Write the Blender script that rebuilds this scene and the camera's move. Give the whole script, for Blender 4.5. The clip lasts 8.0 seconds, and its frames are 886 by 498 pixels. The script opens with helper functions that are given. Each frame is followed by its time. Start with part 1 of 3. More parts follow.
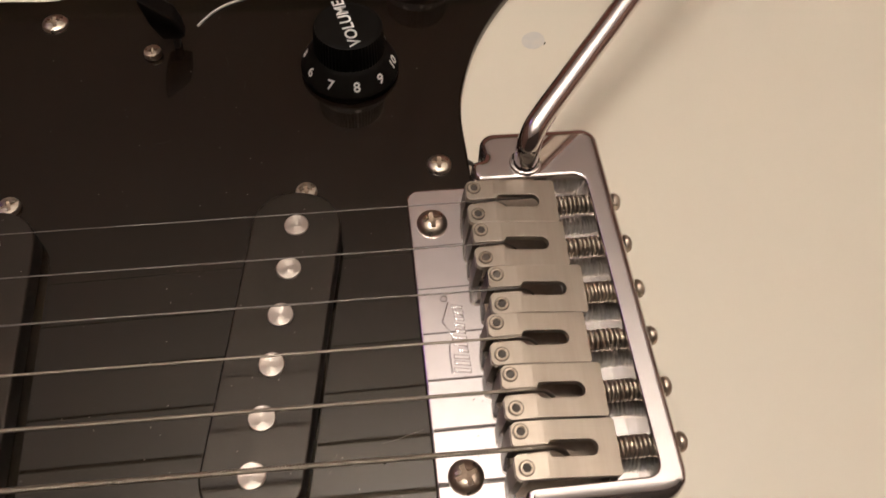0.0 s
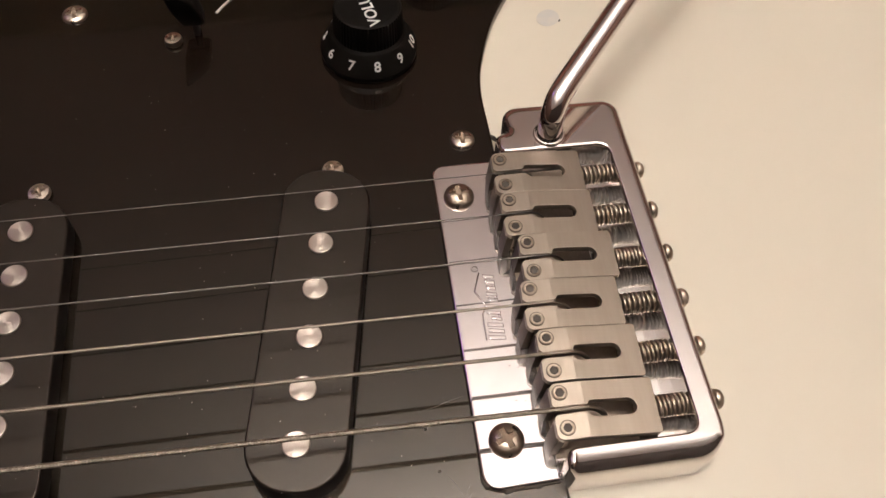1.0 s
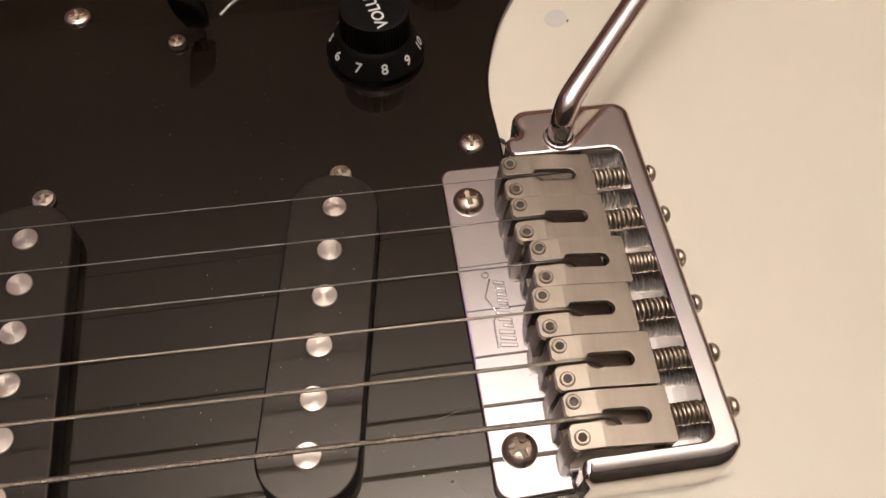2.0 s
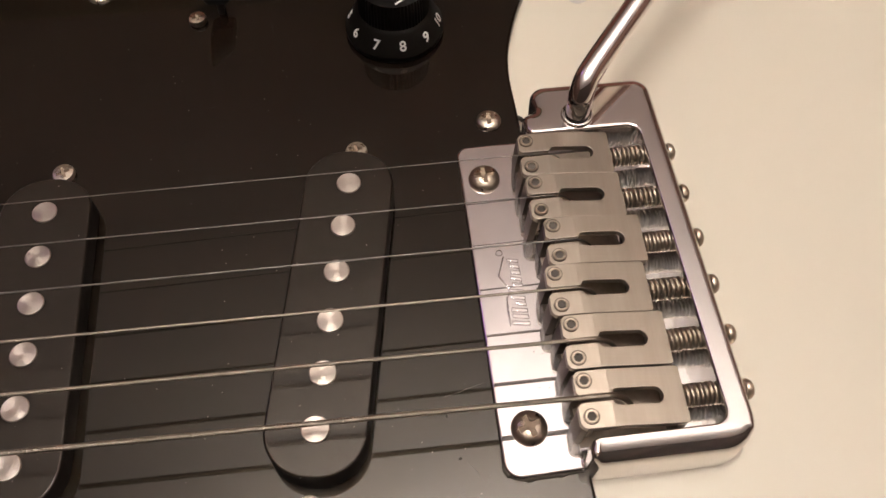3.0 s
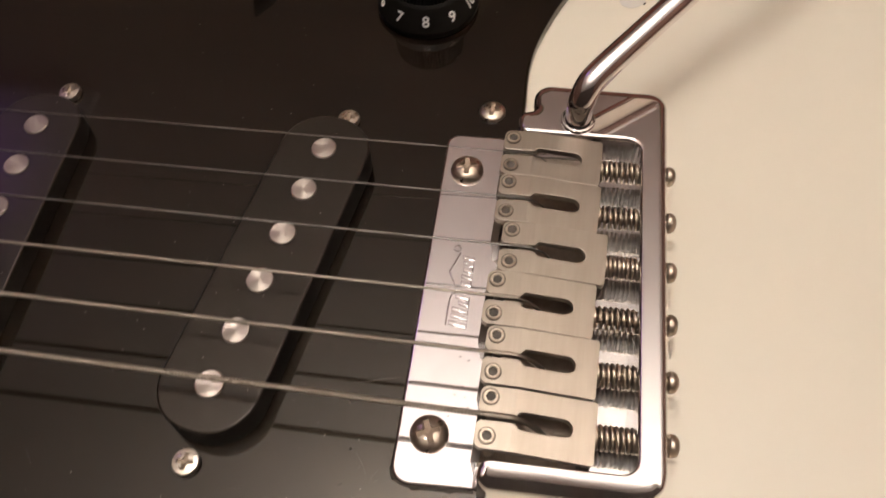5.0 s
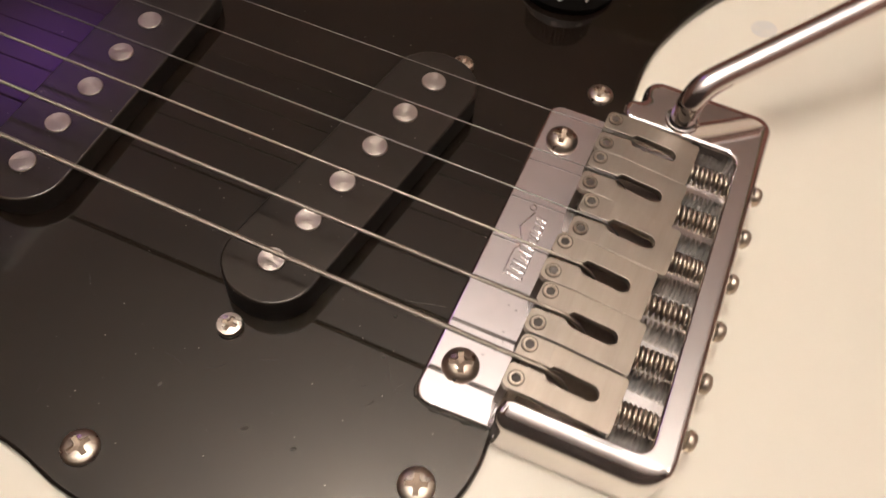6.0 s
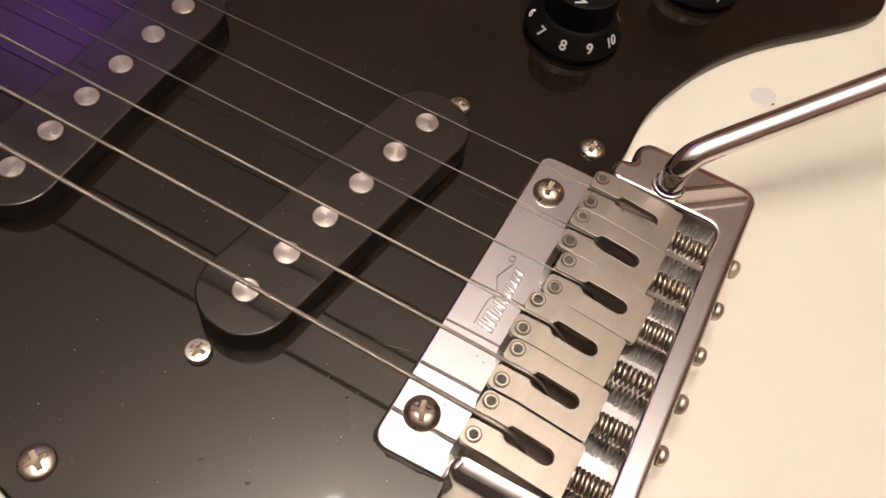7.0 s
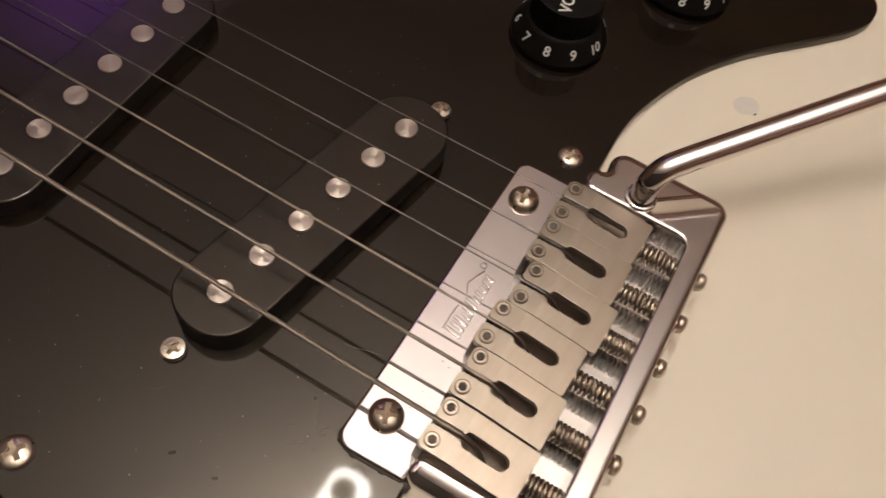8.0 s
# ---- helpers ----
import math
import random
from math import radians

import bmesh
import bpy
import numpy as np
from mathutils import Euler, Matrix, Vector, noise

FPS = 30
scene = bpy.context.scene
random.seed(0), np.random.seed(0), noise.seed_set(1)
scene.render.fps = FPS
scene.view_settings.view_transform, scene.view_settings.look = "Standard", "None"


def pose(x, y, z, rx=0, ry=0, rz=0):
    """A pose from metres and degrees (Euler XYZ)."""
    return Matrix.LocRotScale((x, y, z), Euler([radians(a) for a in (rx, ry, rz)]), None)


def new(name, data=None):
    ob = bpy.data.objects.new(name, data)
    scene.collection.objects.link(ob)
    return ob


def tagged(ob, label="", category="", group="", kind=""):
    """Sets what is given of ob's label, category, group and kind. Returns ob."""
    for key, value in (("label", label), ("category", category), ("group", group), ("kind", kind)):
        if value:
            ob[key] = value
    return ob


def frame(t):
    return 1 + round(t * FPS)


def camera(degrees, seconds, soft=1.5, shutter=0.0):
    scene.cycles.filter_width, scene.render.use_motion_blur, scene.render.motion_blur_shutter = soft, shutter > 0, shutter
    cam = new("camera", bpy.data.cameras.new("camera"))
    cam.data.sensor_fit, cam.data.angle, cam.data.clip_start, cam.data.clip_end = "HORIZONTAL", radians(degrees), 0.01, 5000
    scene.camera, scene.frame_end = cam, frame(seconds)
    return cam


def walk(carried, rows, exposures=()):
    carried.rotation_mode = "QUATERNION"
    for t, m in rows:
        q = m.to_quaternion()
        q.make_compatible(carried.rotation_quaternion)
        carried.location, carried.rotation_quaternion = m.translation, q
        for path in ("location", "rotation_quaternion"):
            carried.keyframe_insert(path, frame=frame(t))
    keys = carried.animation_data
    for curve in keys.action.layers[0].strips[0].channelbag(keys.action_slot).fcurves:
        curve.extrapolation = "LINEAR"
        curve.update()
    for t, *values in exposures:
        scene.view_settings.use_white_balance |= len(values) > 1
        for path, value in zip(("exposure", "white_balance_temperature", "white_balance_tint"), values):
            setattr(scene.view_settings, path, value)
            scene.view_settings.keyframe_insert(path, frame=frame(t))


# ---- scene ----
cam = camera(55.53, 8.0, soft=1.5, shutter=0.5)
# seconds, place in millimetres, turn in degrees
ROWS = [
    (0.0, -17.26, -70.36, 148.98, 32.36, -3.12, -6.78),
    (0.2, -16.91, -72.73, 148.11, 32.32, -2.30, -7.10),
    (0.5, -20.81, -73.41, 145.72, 31.95, -2.61, -7.78),
    (1.0, -24.64, -75.98, 146.55, 32.77, -2.35, -8.47),
    (1.5, -25.55, -73.81, 146.31, 32.57, -2.05, -8.69),
    (1.7, -26.67, -72.57, 146.15, 32.63, -2.38, -8.81),
    (2.8, -24.52, -72.92, 144.93, 31.12, -1.22, -7.67),
    (3.0, -22.26, -74.21, 144.32, 31.41, -0.57, -6.93),
    (3.2, -11.33, -74.23, 145.80, 31.27, 0.71, -4.88),
    (3.5, 4.83, -71.34, 144.87, 31.75, 1.27, -2.30),
    (3.8, 6.22, -72.30, 142.87, 31.63, 2.00, 0.17),
    (4.0, 6.29, -70.32, 142.42, 31.62, 2.50, 1.40),
    (4.2, 3.80, -67.84, 142.43, 31.14, 2.56, 2.51),
    (4.5, 10.26, -68.78, 136.86, 31.65, 2.56, 4.23),
    (4.7, 11.43, -68.29, 135.87, 31.52, 2.27, 5.17),
    (5.8, 12.20, -87.89, 133.56, 31.98, -2.67, 19.21),
    (6.0, 11.53, -85.16, 132.62, 32.01, -4.01, 22.87),
    (6.5, 16.31, -80.37, 135.37, 31.80, -5.62, 26.07),
    (6.8, 16.26, -78.69, 137.53, 32.15, -6.07, 27.20),
    (7.0, 12.53, -77.38, 138.46, 31.49, -6.70, 27.63),
    (7.2, 12.66, -73.75, 138.39, 30.85, -6.42, 28.23),
    (7.5, 10.08, -69.31, 138.16, 29.67, -6.49, 28.85),
    (8.0, 17.86, -70.60, 146.16, 29.39, -6.44, 29.69),
]
walk(cam, [(t, pose(x / 1000, y / 1000, z / 1000, rx, ry, rz)) for t, x, y, z, rx, ry, rz in ROWS],
     exposures=[(0.0, -0.18, 6420, 10), (0.5, -0.12, 6350, 10), (1.0, 0.06, 6240, 10), (3.0, 0.05, 6240, 10), (3.5, 0.08, 6230, 10), (4.2, -0.05, 6330, 10), (4.7, -0.02, 6330, 10),
                (6.0, 0.22, 6230, 10), (6.5, 0.34, 6200, 10), (7.0, 0.36, 6160, 10), (7.5, 0.09, 6330, 10), (8.0, -0.20, 6500, 10)])

MM = 0.001

# ---- world: the closed room gives all light, the sky outside it is nearly black ----
world = bpy.data.worlds.new("room_dark")
scene.world = world
world.use_nodes = True
world.node_tree.nodes["Background"].inputs[0].default_value = (0.05, 0.04, 0.03, 1)
world.node_tree.nodes["Background"].inputs[1].default_value = 0.05

LAMP = Vector((-0.203, 0.36, 1.75))   # the end of the diffuser that the guard mirrors
LAMP_COLOUR = (1.0, 0.945, 0.865, 1)
DOWN_STRENGTH = 46.0
# for the upper tube, which is added to brighten the ceiling
ADDED_UP_STRENGTH = 690.0


# ---- materials ----
def material(name, colour, rough=0.5, metal=0.0, grain=0.0, grain_scale=400.0, stain=0.0, stain_scale=30.0,
             bump=0.0, bump_scale=900.0, stretch=(1, 1, 1), rough_var=0.0, coat=0.0, tone=None, spec=0.5):
    """Principled surface with colour variation at two scales, varied roughness and fine relief; scales are per metre."""
    m = bpy.data.materials.new(name)
    m.use_nodes = True
    nt = m.node_tree
    b = nt.nodes["Principled BSDF"]
    b.inputs["Metallic"].default_value = metal
    b.inputs["Roughness"].default_value = rough
    b.inputs["Specular IOR Level"].default_value = spec
    if coat:
        b.inputs["Coat Weight"].default_value = coat
        b.inputs["Coat Roughness"].default_value = 0.04
    tc = nt.nodes.new("ShaderNodeTexCoord")
    mp = nt.nodes.new("ShaderNodeMapping")
    mp.inputs["Scale"].default_value = stretch
    nt.links.new(tc.outputs["Object"], mp.inputs["Vector"])

    def noise_node(scale, detail=4.0):
        n = nt.nodes.new("ShaderNodeTexNoise")
        n.inputs["Scale"].default_value = scale
        n.inputs["Detail"].default_value = detail
        nt.links.new(mp.outputs["Vector"], n.inputs["Vector"])
        return n

    fine, wide = noise_node(grain_scale), noise_node(stain_scale, 5.0)

    def remap(src, lo, hi):
        r = nt.nodes.new("ShaderNodeMapRange")
        r.inputs["From Min"].default_value, r.inputs["From Max"].default_value = 0.3, 0.7
        r.inputs["To Min"].default_value, r.inputs["To Max"].default_value = lo, hi
        nt.links.new(src, r.inputs["Value"])
        return r.outputs["Result"]

    mix = nt.nodes.new("ShaderNodeMix")
    mix.data_type = "RGBA"
    mix.inputs["A"].default_value = (*colour, 1)
    mix.inputs["B"].default_value = (*(tone or [c * 0.6 for c in colour]), 1)
    add = nt.nodes.new("ShaderNodeMath")
    add.operation = "ADD"
    add.use_clamp = True
    nt.links.new(remap(fine.outputs["Fac"], 0.0, grain), add.inputs[0])
    nt.links.new(remap(wide.outputs["Fac"], 0.0, stain), add.inputs[1])
    nt.links.new(add.outputs[0], mix.inputs["Factor"])
    nt.links.new(mix.outputs["Result"], b.inputs["Base Color"])
    if rough_var:
        nt.links.new(remap(wide.outputs["Fac"], max(rough - rough_var, 0.01), rough + rough_var), b.inputs["Roughness"])
    if bump:
        bn = nt.nodes.new("ShaderNodeBump")
        bn.inputs["Strength"].default_value = bump
        bn.inputs["Distance"].default_value = 0.0001
        nt.links.new(noise_node(bump_scale).outputs["Fac"], bn.inputs["Height"])
        nt.links.new(bn.outputs["Normal"], b.inputs["Normal"])
    return m


def emitter(name, colour, strength):
    m = bpy.data.materials.new(name)
    m.use_nodes = True
    b = m.node_tree.nodes["Principled BSDF"]
    b.inputs["Base Color"].default_value = (0.8, 0.8, 0.8, 1)
    b.inputs["Emission Color"].default_value = colour
    b.inputs["Emission Strength"].default_value = strength
    return m


def hazy(m, base_rough, base_spec, coat, coat_rough):
    """Gloss in two lobes: a sharp one over a hazy one."""
    b = m.node_tree.nodes["Principled BSDF"]
    for link in list(b.inputs["Roughness"].links):
        m.node_tree.links.remove(link)
    b.inputs["Roughness"].default_value = base_rough
    b.inputs["Specular IOR Level"].default_value = base_spec
    b.inputs["Coat Weight"].default_value = coat
    b.inputs["Coat Roughness"].default_value = coat_rough


def two_lobes(m, second_rough, share):
    """Metal that mirrors sharply through a satin haze: the same surface at two roughnesses."""
    nt = m.node_tree
    b = nt.nodes["Principled BSDF"]
    b2 = nt.nodes.new("ShaderNodeBsdfPrincipled")
    b2.inputs["Metallic"].default_value = 1.0
    b2.inputs["Roughness"].default_value = second_rough
    for slot in ("Base Color", "Normal"):
        for link in b.inputs[slot].links:
            nt.links.new(link.from_socket, b2.inputs[slot])
    mx = nt.nodes.new("ShaderNodeMixShader")
    mx.inputs[0].default_value = share
    out = nt.nodes["Material Output"]
    nt.links.new(b.outputs[0], mx.inputs[1])
    nt.links.new(b2.outputs[0], mx.inputs[2])
    nt.links.new(mx.outputs[0], out.inputs["Surface"])


CREAM = material("cream_lacquer", (0.80, 0.735, 0.605), 0.22, grain=0.05, stain=0.10, stain_scale=18, tone=(0.75, 0.675, 0.55),
                 bump=0.02, bump_scale=120, coat=0.5, rough_var=0.05)
BLACK_GLOSS = material("black_gloss_plastic", (0.0046, 0.0028, 0.0019), 0.085, grain=0.2, stain=0.5, stain_scale=25, tone=(0.0072, 0.0046, 0.0033),
                       bump=0.02, bump_scale=250, rough_var=0.03)
hazy(BLACK_GLOSS, 0.22, 0.20, 0.65, 0.045)
BLACK_GLOSS.node_tree.nodes["Principled BSDF"].inputs["Specular Tint"].default_value = (1.0, 0.80, 0.55, 1)
BLACK_GLOSS.node_tree.nodes["Principled BSDF"].inputs["Coat IOR"].default_value = 1.57
BLACK_SATIN = material("black_satin_plastic", (0.0092, 0.0066, 0.0052), 0.27, grain=0.4, stain=0.4, stain_scale=60, tone=(0.013, 0.010, 0.008),
                       bump=0.08, bump_scale=2600, rough_var=0.04, spec=0.3)
hazy(BLACK_SATIN, 0.30, 0.25, 0.52, 0.08)
BLACK_SATIN.node_tree.nodes["Principled BSDF"].inputs["Specular Tint"].default_value = (1.0, 0.84, 0.66, 1)
BLACK_MATT = material("black_scuffed_plastic", (0.010, 0.008, 0.0065), 0.6, grain=0.5, grain_scale=900, stain=0.5, stain_scale=150, tone=(0.022, 0.018, 0.015),
                      bump=0.2, bump_scale=1800, spec=0.15)
KNOB_BLACK = material("black_knob_plastic", (0.0035, 0.0029, 0.0023), 0.45, spec=0.05, grain=0.3, stain=0.3, tone=(0.008, 0.007, 0.006), bump=0.05, bump_scale=1500)
GUARD_CORE = material("guard_edge_grey", (0.045, 0.043, 0.040), 0.5, grain=0.3, bump=0.1)
CHROME = material("chrome", (0.87, 0.835, 0.81), 0.03, 1.0, grain=0.1, stain=0.25, stain_scale=150, tone=(0.66, 0.61, 0.60), bump=0.012, bump_scale=500, rough_var=0.015)
PLATE_CHROME = material("satin_chrome", (0.92, 0.87, 0.87), 0.035, 1.0, grain=0.2, stain=0.3, stain_scale=110, tone=(0.70, 0.65, 0.64), bump=0.015, bump_scale=1400, rough_var=0.012)
two_lobes(PLATE_CHROME, 0.5, 0.10)
ARM_CHROME = material("mirror_chrome", (0.84, 0.80, 0.79), 0.05, 1.0, grain=0.1, stain=0.2, stain_scale=120, tone=(0.68, 0.62, 0.60), bump=0.01, bump_scale=400, rough_var=0.02)
two_lobes(CHROME, 0.5, 0.06)
EMBLEM_CHROME = material("emblem_chrome", (0.92, 0.87, 0.86), 0.16, 1.0, grain=0.2, stain=0.3, stain_scale=200)
ZINC = material("bright_zinc", (0.84, 0.81, 0.80), 0.09, 1.0, grain=0.4, stain=0.5, stain_scale=220, tone=(0.70, 0.66, 0.61), bump=0.2, bump_scale=1500, rough_var=0.04)
two_lobes(ZINC, 0.5, 0.22)
STEEL = material("brushed_steel", (0.405, 0.347, 0.286), 0.35, 1.0, grain=0.25, grain_scale=1500, stain=0.5, stain_scale=190, tone=(0.32, 0.272, 0.222),
                 bump=0.12, bump_scale=2500, stretch=(1, 0.08, 1), rough_var=0.04)
NICKEL = material("worn_nickel", (0.60, 0.545, 0.475), 0.32, 1.0, grain=0.3, stain=0.5, stain_scale=700, tone=(0.42, 0.34, 0.25), bump=0.15, bump_scale=2500, rough_var=0.08)
BRONZE = material("tarnished_nickel", (0.64, 0.55, 0.45), 0.33, 1.0, grain=0.3, stain=0.6, stain_scale=600, tone=(0.38, 0.30, 0.23), bump=0.2, bump_scale=2500, rough_var=0.08)
RECESS = material("brown_recess_metal", (0.33, 0.25, 0.185), 0.6, 0.8, grain=0.5, grain_scale=2500, stain=0.4, stain_scale=900)
SPRING_STEEL = material("spring_steel", (0.58, 0.49, 0.39), 0.40, 1.0, grain=0.3, stain=0.5, stain_scale=500, tone=(0.42, 0.36, 0.29), rough_var=0.08)
POLE_STEEL = material("turned_steel", (0.49, 0.43, 0.38), 0.30, 1.0, grain=0.3, grain_scale=2500, stain=0.4, stain_scale=500, tone=(0.42, 0.36, 0.305), bump=0.2, bump_scale=4000)
nt = POLE_STEEL.node_tree
wave, bmp, crd = nt.nodes.new("ShaderNodeTexWave"), nt.nodes.new("ShaderNodeBump"), nt.nodes.new("ShaderNodeTexCoord")
wave.wave_type, wave.rings_direction = "RINGS", "Z"
wave.inputs["Scale"].default_value, wave.inputs["Distortion"].default_value = 1100.0, 1.5
bmp.inputs["Strength"].default_value, bmp.inputs["Distance"].default_value = 0.36, 0.00006
nt.links.new(crd.outputs["Object"], wave.inputs["Vector"])
nt.links.new(wave.outputs["Fac"], bmp.inputs["Height"])
nt.links.new(bmp.outputs["Normal"], nt.nodes["Principled BSDF"].inputs["Normal"])
STRING_PLAIN = material("plain_string_steel", (0.20, 0.182, 0.165), 0.40, 1.0, grain=0.2, stain=0.3, stain_scale=300)
STRING_WOUND = material("wound_string_nickel", (0.32, 0.28, 0.235), 0.5, 1.0, grain=0.3, stain=0.4, stain_scale=250, tone=(0.30, 0.25, 0.195))
HOLE = material("dull_block_zinc", (0.46, 0.36, 0.28), 0.6, 0.0, grain=0.4, grain_scale=900, stain=0.4, stain_scale=120)
HEX = material("shaded_socket", (0.05, 0.038, 0.028), 0.6, 0.2, grain=0.4, grain_scale=2500)
SOCKET = material("dark_socket", (0.05, 0.040, 0.031), 0.6, 0.3, grain=0.3)
# rub marks, and painted shade and reflection round height screws and saddle feet
GRIME_AND_SHADE = material("grimy_shaded_steel", (0.14, 0.11, 0.085), 0.45, 0.7, grain=0.4, grain_scale=2500)
FOOT = material("dark_foot_steel", (0.17, 0.135, 0.105), 0.42, 0.8, grain=0.4, grain_scale=1500, stain=0.4, stain_scale=200, bump=0.2, bump_scale=2000)
INK = material("white_ink", (0.86, 0.84, 0.80), 0.5, grain=0.3, grain_scale=3000, tone=(0.5, 0.48, 0.45))
DUST = material("dust", (0.34, 0.31, 0.275), 0.9, grain=0.4)
WORN_AND_REFLECTION = material("grey_spot_and_reflection", (0.58, 0.56, 0.52), 0.4, grain=0.3, stain=0.5, stain_scale=300, tone=(0.66, 0.60, 0.51))
MAPLE = material("maple", (0.45, 0.30, 0.16), 0.35, grain=0.3, grain_scale=120, stain=0.4, stretch=(0.1, 1, 1), coat=0.3)
CEILING_PAINT = material("ceiling_paint", (0.80, 0.73, 0.69), 0.8, grain=0.05, grain_scale=80, stain=0.1, stain_scale=2, bump=0.3, bump_scale=200)
WALL_PAINT = material("wall_paint", (0.135, 0.070, 0.050), 0.8, grain=0.1, grain_scale=60, stain=0.2, stain_scale=2, bump=0.3, bump_scale=150)
RED_PAINT = material("red_brown_wall_paint", (0.30, 0.12, 0.09), 0.8, grain=0.1, grain_scale=60, stain=0.2, stain_scale=2, bump=0.3, bump_scale=150)
FRIEZE_PAINT = material("olive_wall_paint", (0.14, 0.115, 0.058), 0.8, grain=0.1, grain_scale=60, stain=0.2, stain_scale=2, bump=0.3, bump_scale=150)
DARK_PAINT = material("dark_wall_paint", (0.045, 0.030, 0.024), 0.8, grain=0.1, grain_scale=60, stain=0.2, stain_scale=2, bump=0.3, bump_scale=150)
FLOOR_WOOD = material("floor_boards", (0.22, 0.13, 0.075), 0.45, grain=0.4, grain_scale=40, stain=0.4, stain_scale=3, stretch=(0.15, 1, 1), bump=0.2, bump_scale=60)
LAMP_DOWN = emitter("lamp_diffuser", LAMP_COLOUR, DOWN_STRENGTH)
ADDED_UPLIGHT = emitter("added_uplight", LAMP_COLOUR, ADDED_UP_STRENGTH)
PURPLE_GLOW = emitter("purple_led", (0.42, 0.10, 0.82, 1), 1.9)
nt = PURPLE_GLOW.node_tree
crd, grd, mul = nt.nodes.new("ShaderNodeTexCoord"), nt.nodes.new("ShaderNodeMapRange"), nt.nodes.new("ShaderNodeVectorMath")
mul.operation = "LENGTH"
nt.links.new(crd.outputs["Object"], mul.inputs[0])
nt.links.new(mul.outputs["Value"], grd.inputs["Value"])
grd.interpolation_type = "SMOOTHSTEP"
for key, val in (("From Min", 0.02), ("From Max", 0.52), ("To Min", 1.5), ("To Max", 0.05)):
    grd.inputs[key].default_value = val
nt.links.new(grd.outputs["Result"], nt.nodes["Principled BSDF"].inputs["Emission Strength"])
WHITE_METAL = material("white_metal", (0.7, 0.68, 0.64), 0.4, 0.0, grain=0.1)


# ---- mesh helpers: shapes are written in millimetres ----
def part(name, bm, mat, parent=None, label="", smooth=40.0):
    """Link a bmesh in millimetres as one mesh object, under a thing or a part."""
    me = bpy.data.meshes.new(name)
    bmesh.ops.recalc_face_normals(bm, faces=bm.faces)
    for v in bm.verts:
        v.co *= MM
    if smooth:
        for f in bm.faces:
            f.smooth = len(f.verts) < 5 and abs(f.normal.z) < 0.9995
        lim = radians(smooth)
        for e in bm.edges:
            if len(e.link_faces) == 2 and e.link_faces[0].normal.angle(e.link_faces[1].normal, 0.0) > lim:
                e.smooth = False
    bm.to_mesh(me)
    bm.free()
    me.materials.append(mat)
    ob = new(name, me)
    ob.parent = parent
    if label:
        tagged(ob, label=label)
    return ob


def again(ob, m, parent):
    """Another part on the same mesh, with the pose m in millimetres."""
    o = bpy.data.objects.new(ob.name.split(".")[0], ob.data)
    scene.collection.objects.link(o)
    o.parent = parent
    o.matrix_local = at_mm(m)
    if "label" in ob:
        o["label"] = ob["label"]
    return o


def at_mm(m):
    m = m.copy()
    m.translation *= MM
    return m


def rounded(points, seg=6):
    """A closed outline from corners (x, y, radius)."""
    out, n = [], len(points)
    for i in range(n):
        x, y, r = points[i]
        p = Vector((x, y))
        if r <= 0:
            out.append((x, y))
            continue
        a = (Vector(points[i - 1][:2]) - p)
        b = (Vector(points[(i + 1) % n][:2]) - p)
        a.normalize(), b.normalize()
        ang = a.angle(b)
        d = r / math.tan(ang / 2)
        c = p + (a + b).normalized() * (r / math.sin(ang / 2))
        s, e = p + a * d - c, p + b * d - c
        a0 = math.atan2(s.y, s.x)
        turn = (math.atan2(e.y, e.x) - a0 + math.pi) % (2 * math.pi) - math.pi
        for k in range(seg + 1):
            t = a0 + turn * k / seg
            out.append((c.x + r * math.cos(t), c.y + r * math.sin(t)))
    return out


def smooth_loop(points, per=8, closed=True):
    """Catmull-Rom through points."""
    out, n = [], len(points)
    for i in range(n if closed else n - 1):
        g = [Vector(points[(i + k) % n] if closed else points[min(max(i + k, 0), n - 1)]) for k in (-1, 0, 1, 2)]
        for s in range(per):
            t = s / per
            out.append(tuple(0.5 * ((2 * g[1]) + (g[2] - g[0]) * t + (2 * g[0] - 5 * g[1] + 4 * g[2] - g[3]) * t * t
                                    + (3 * g[1] - g[0] - 3 * g[2] + g[3]) * t ** 3)))
    if not closed:
        out.append(tuple(points[-1]))
    return out


def inset(outline, d):
    """The outline moved inwards by d; the outline runs anticlockwise."""
    out, n = [], len(outline)
    for i in range(n):
        p, q, r = Vector(outline[i - 1]), Vector(outline[i]), Vector(outline[(i + 1) % n])
        e, f = (q - p).normalized(), (r - q).normalized()
        n1, n2 = Vector((-e.y, e.x)), Vector((-f.y, f.x))
        m = q + d * (n1 + n2) / max(1 + n1.dot(n2), 0.35)
        out.append((m.x, m.y))
    return out


def prism(bm, outline, z0, z1, bevel=0.0, seg=3):
    """An upright prism with a rounded upper edge."""
    clean = [p for i, p in enumerate(outline) if math.dist(p, outline[i - 1]) > 1e-5]
    if sum(a[0] * b[1] - b[0] * a[1] for a, b in zip(clean, clean[1:] + clean[:1])) < 0:
        clean.reverse()
    levels = [(0.0, z0)] + ([(bevel * (1 - math.cos(a)), z1 - bevel * (1 - math.sin(a))) for a in [math.pi / 2 * k / seg for k in range(seg + 1)]] if bevel else [(0.0, z1)])
    rings = []
    for d, z in levels:
        moved = inset(clean, d) if d else clean
        rings.append([bm.verts.new((x, y, z)) for x, y in moved])
    n = len(clean)
    bm.faces.new(rings[0][::-1])
    bm.faces.new(rings[-1])
    for a, b in zip(rings, rings[1:]):
        for i in range(n):
            bm.faces.new((a[i], a[(i + 1) % n], b[(i + 1) % n], b[i]))
    return bm


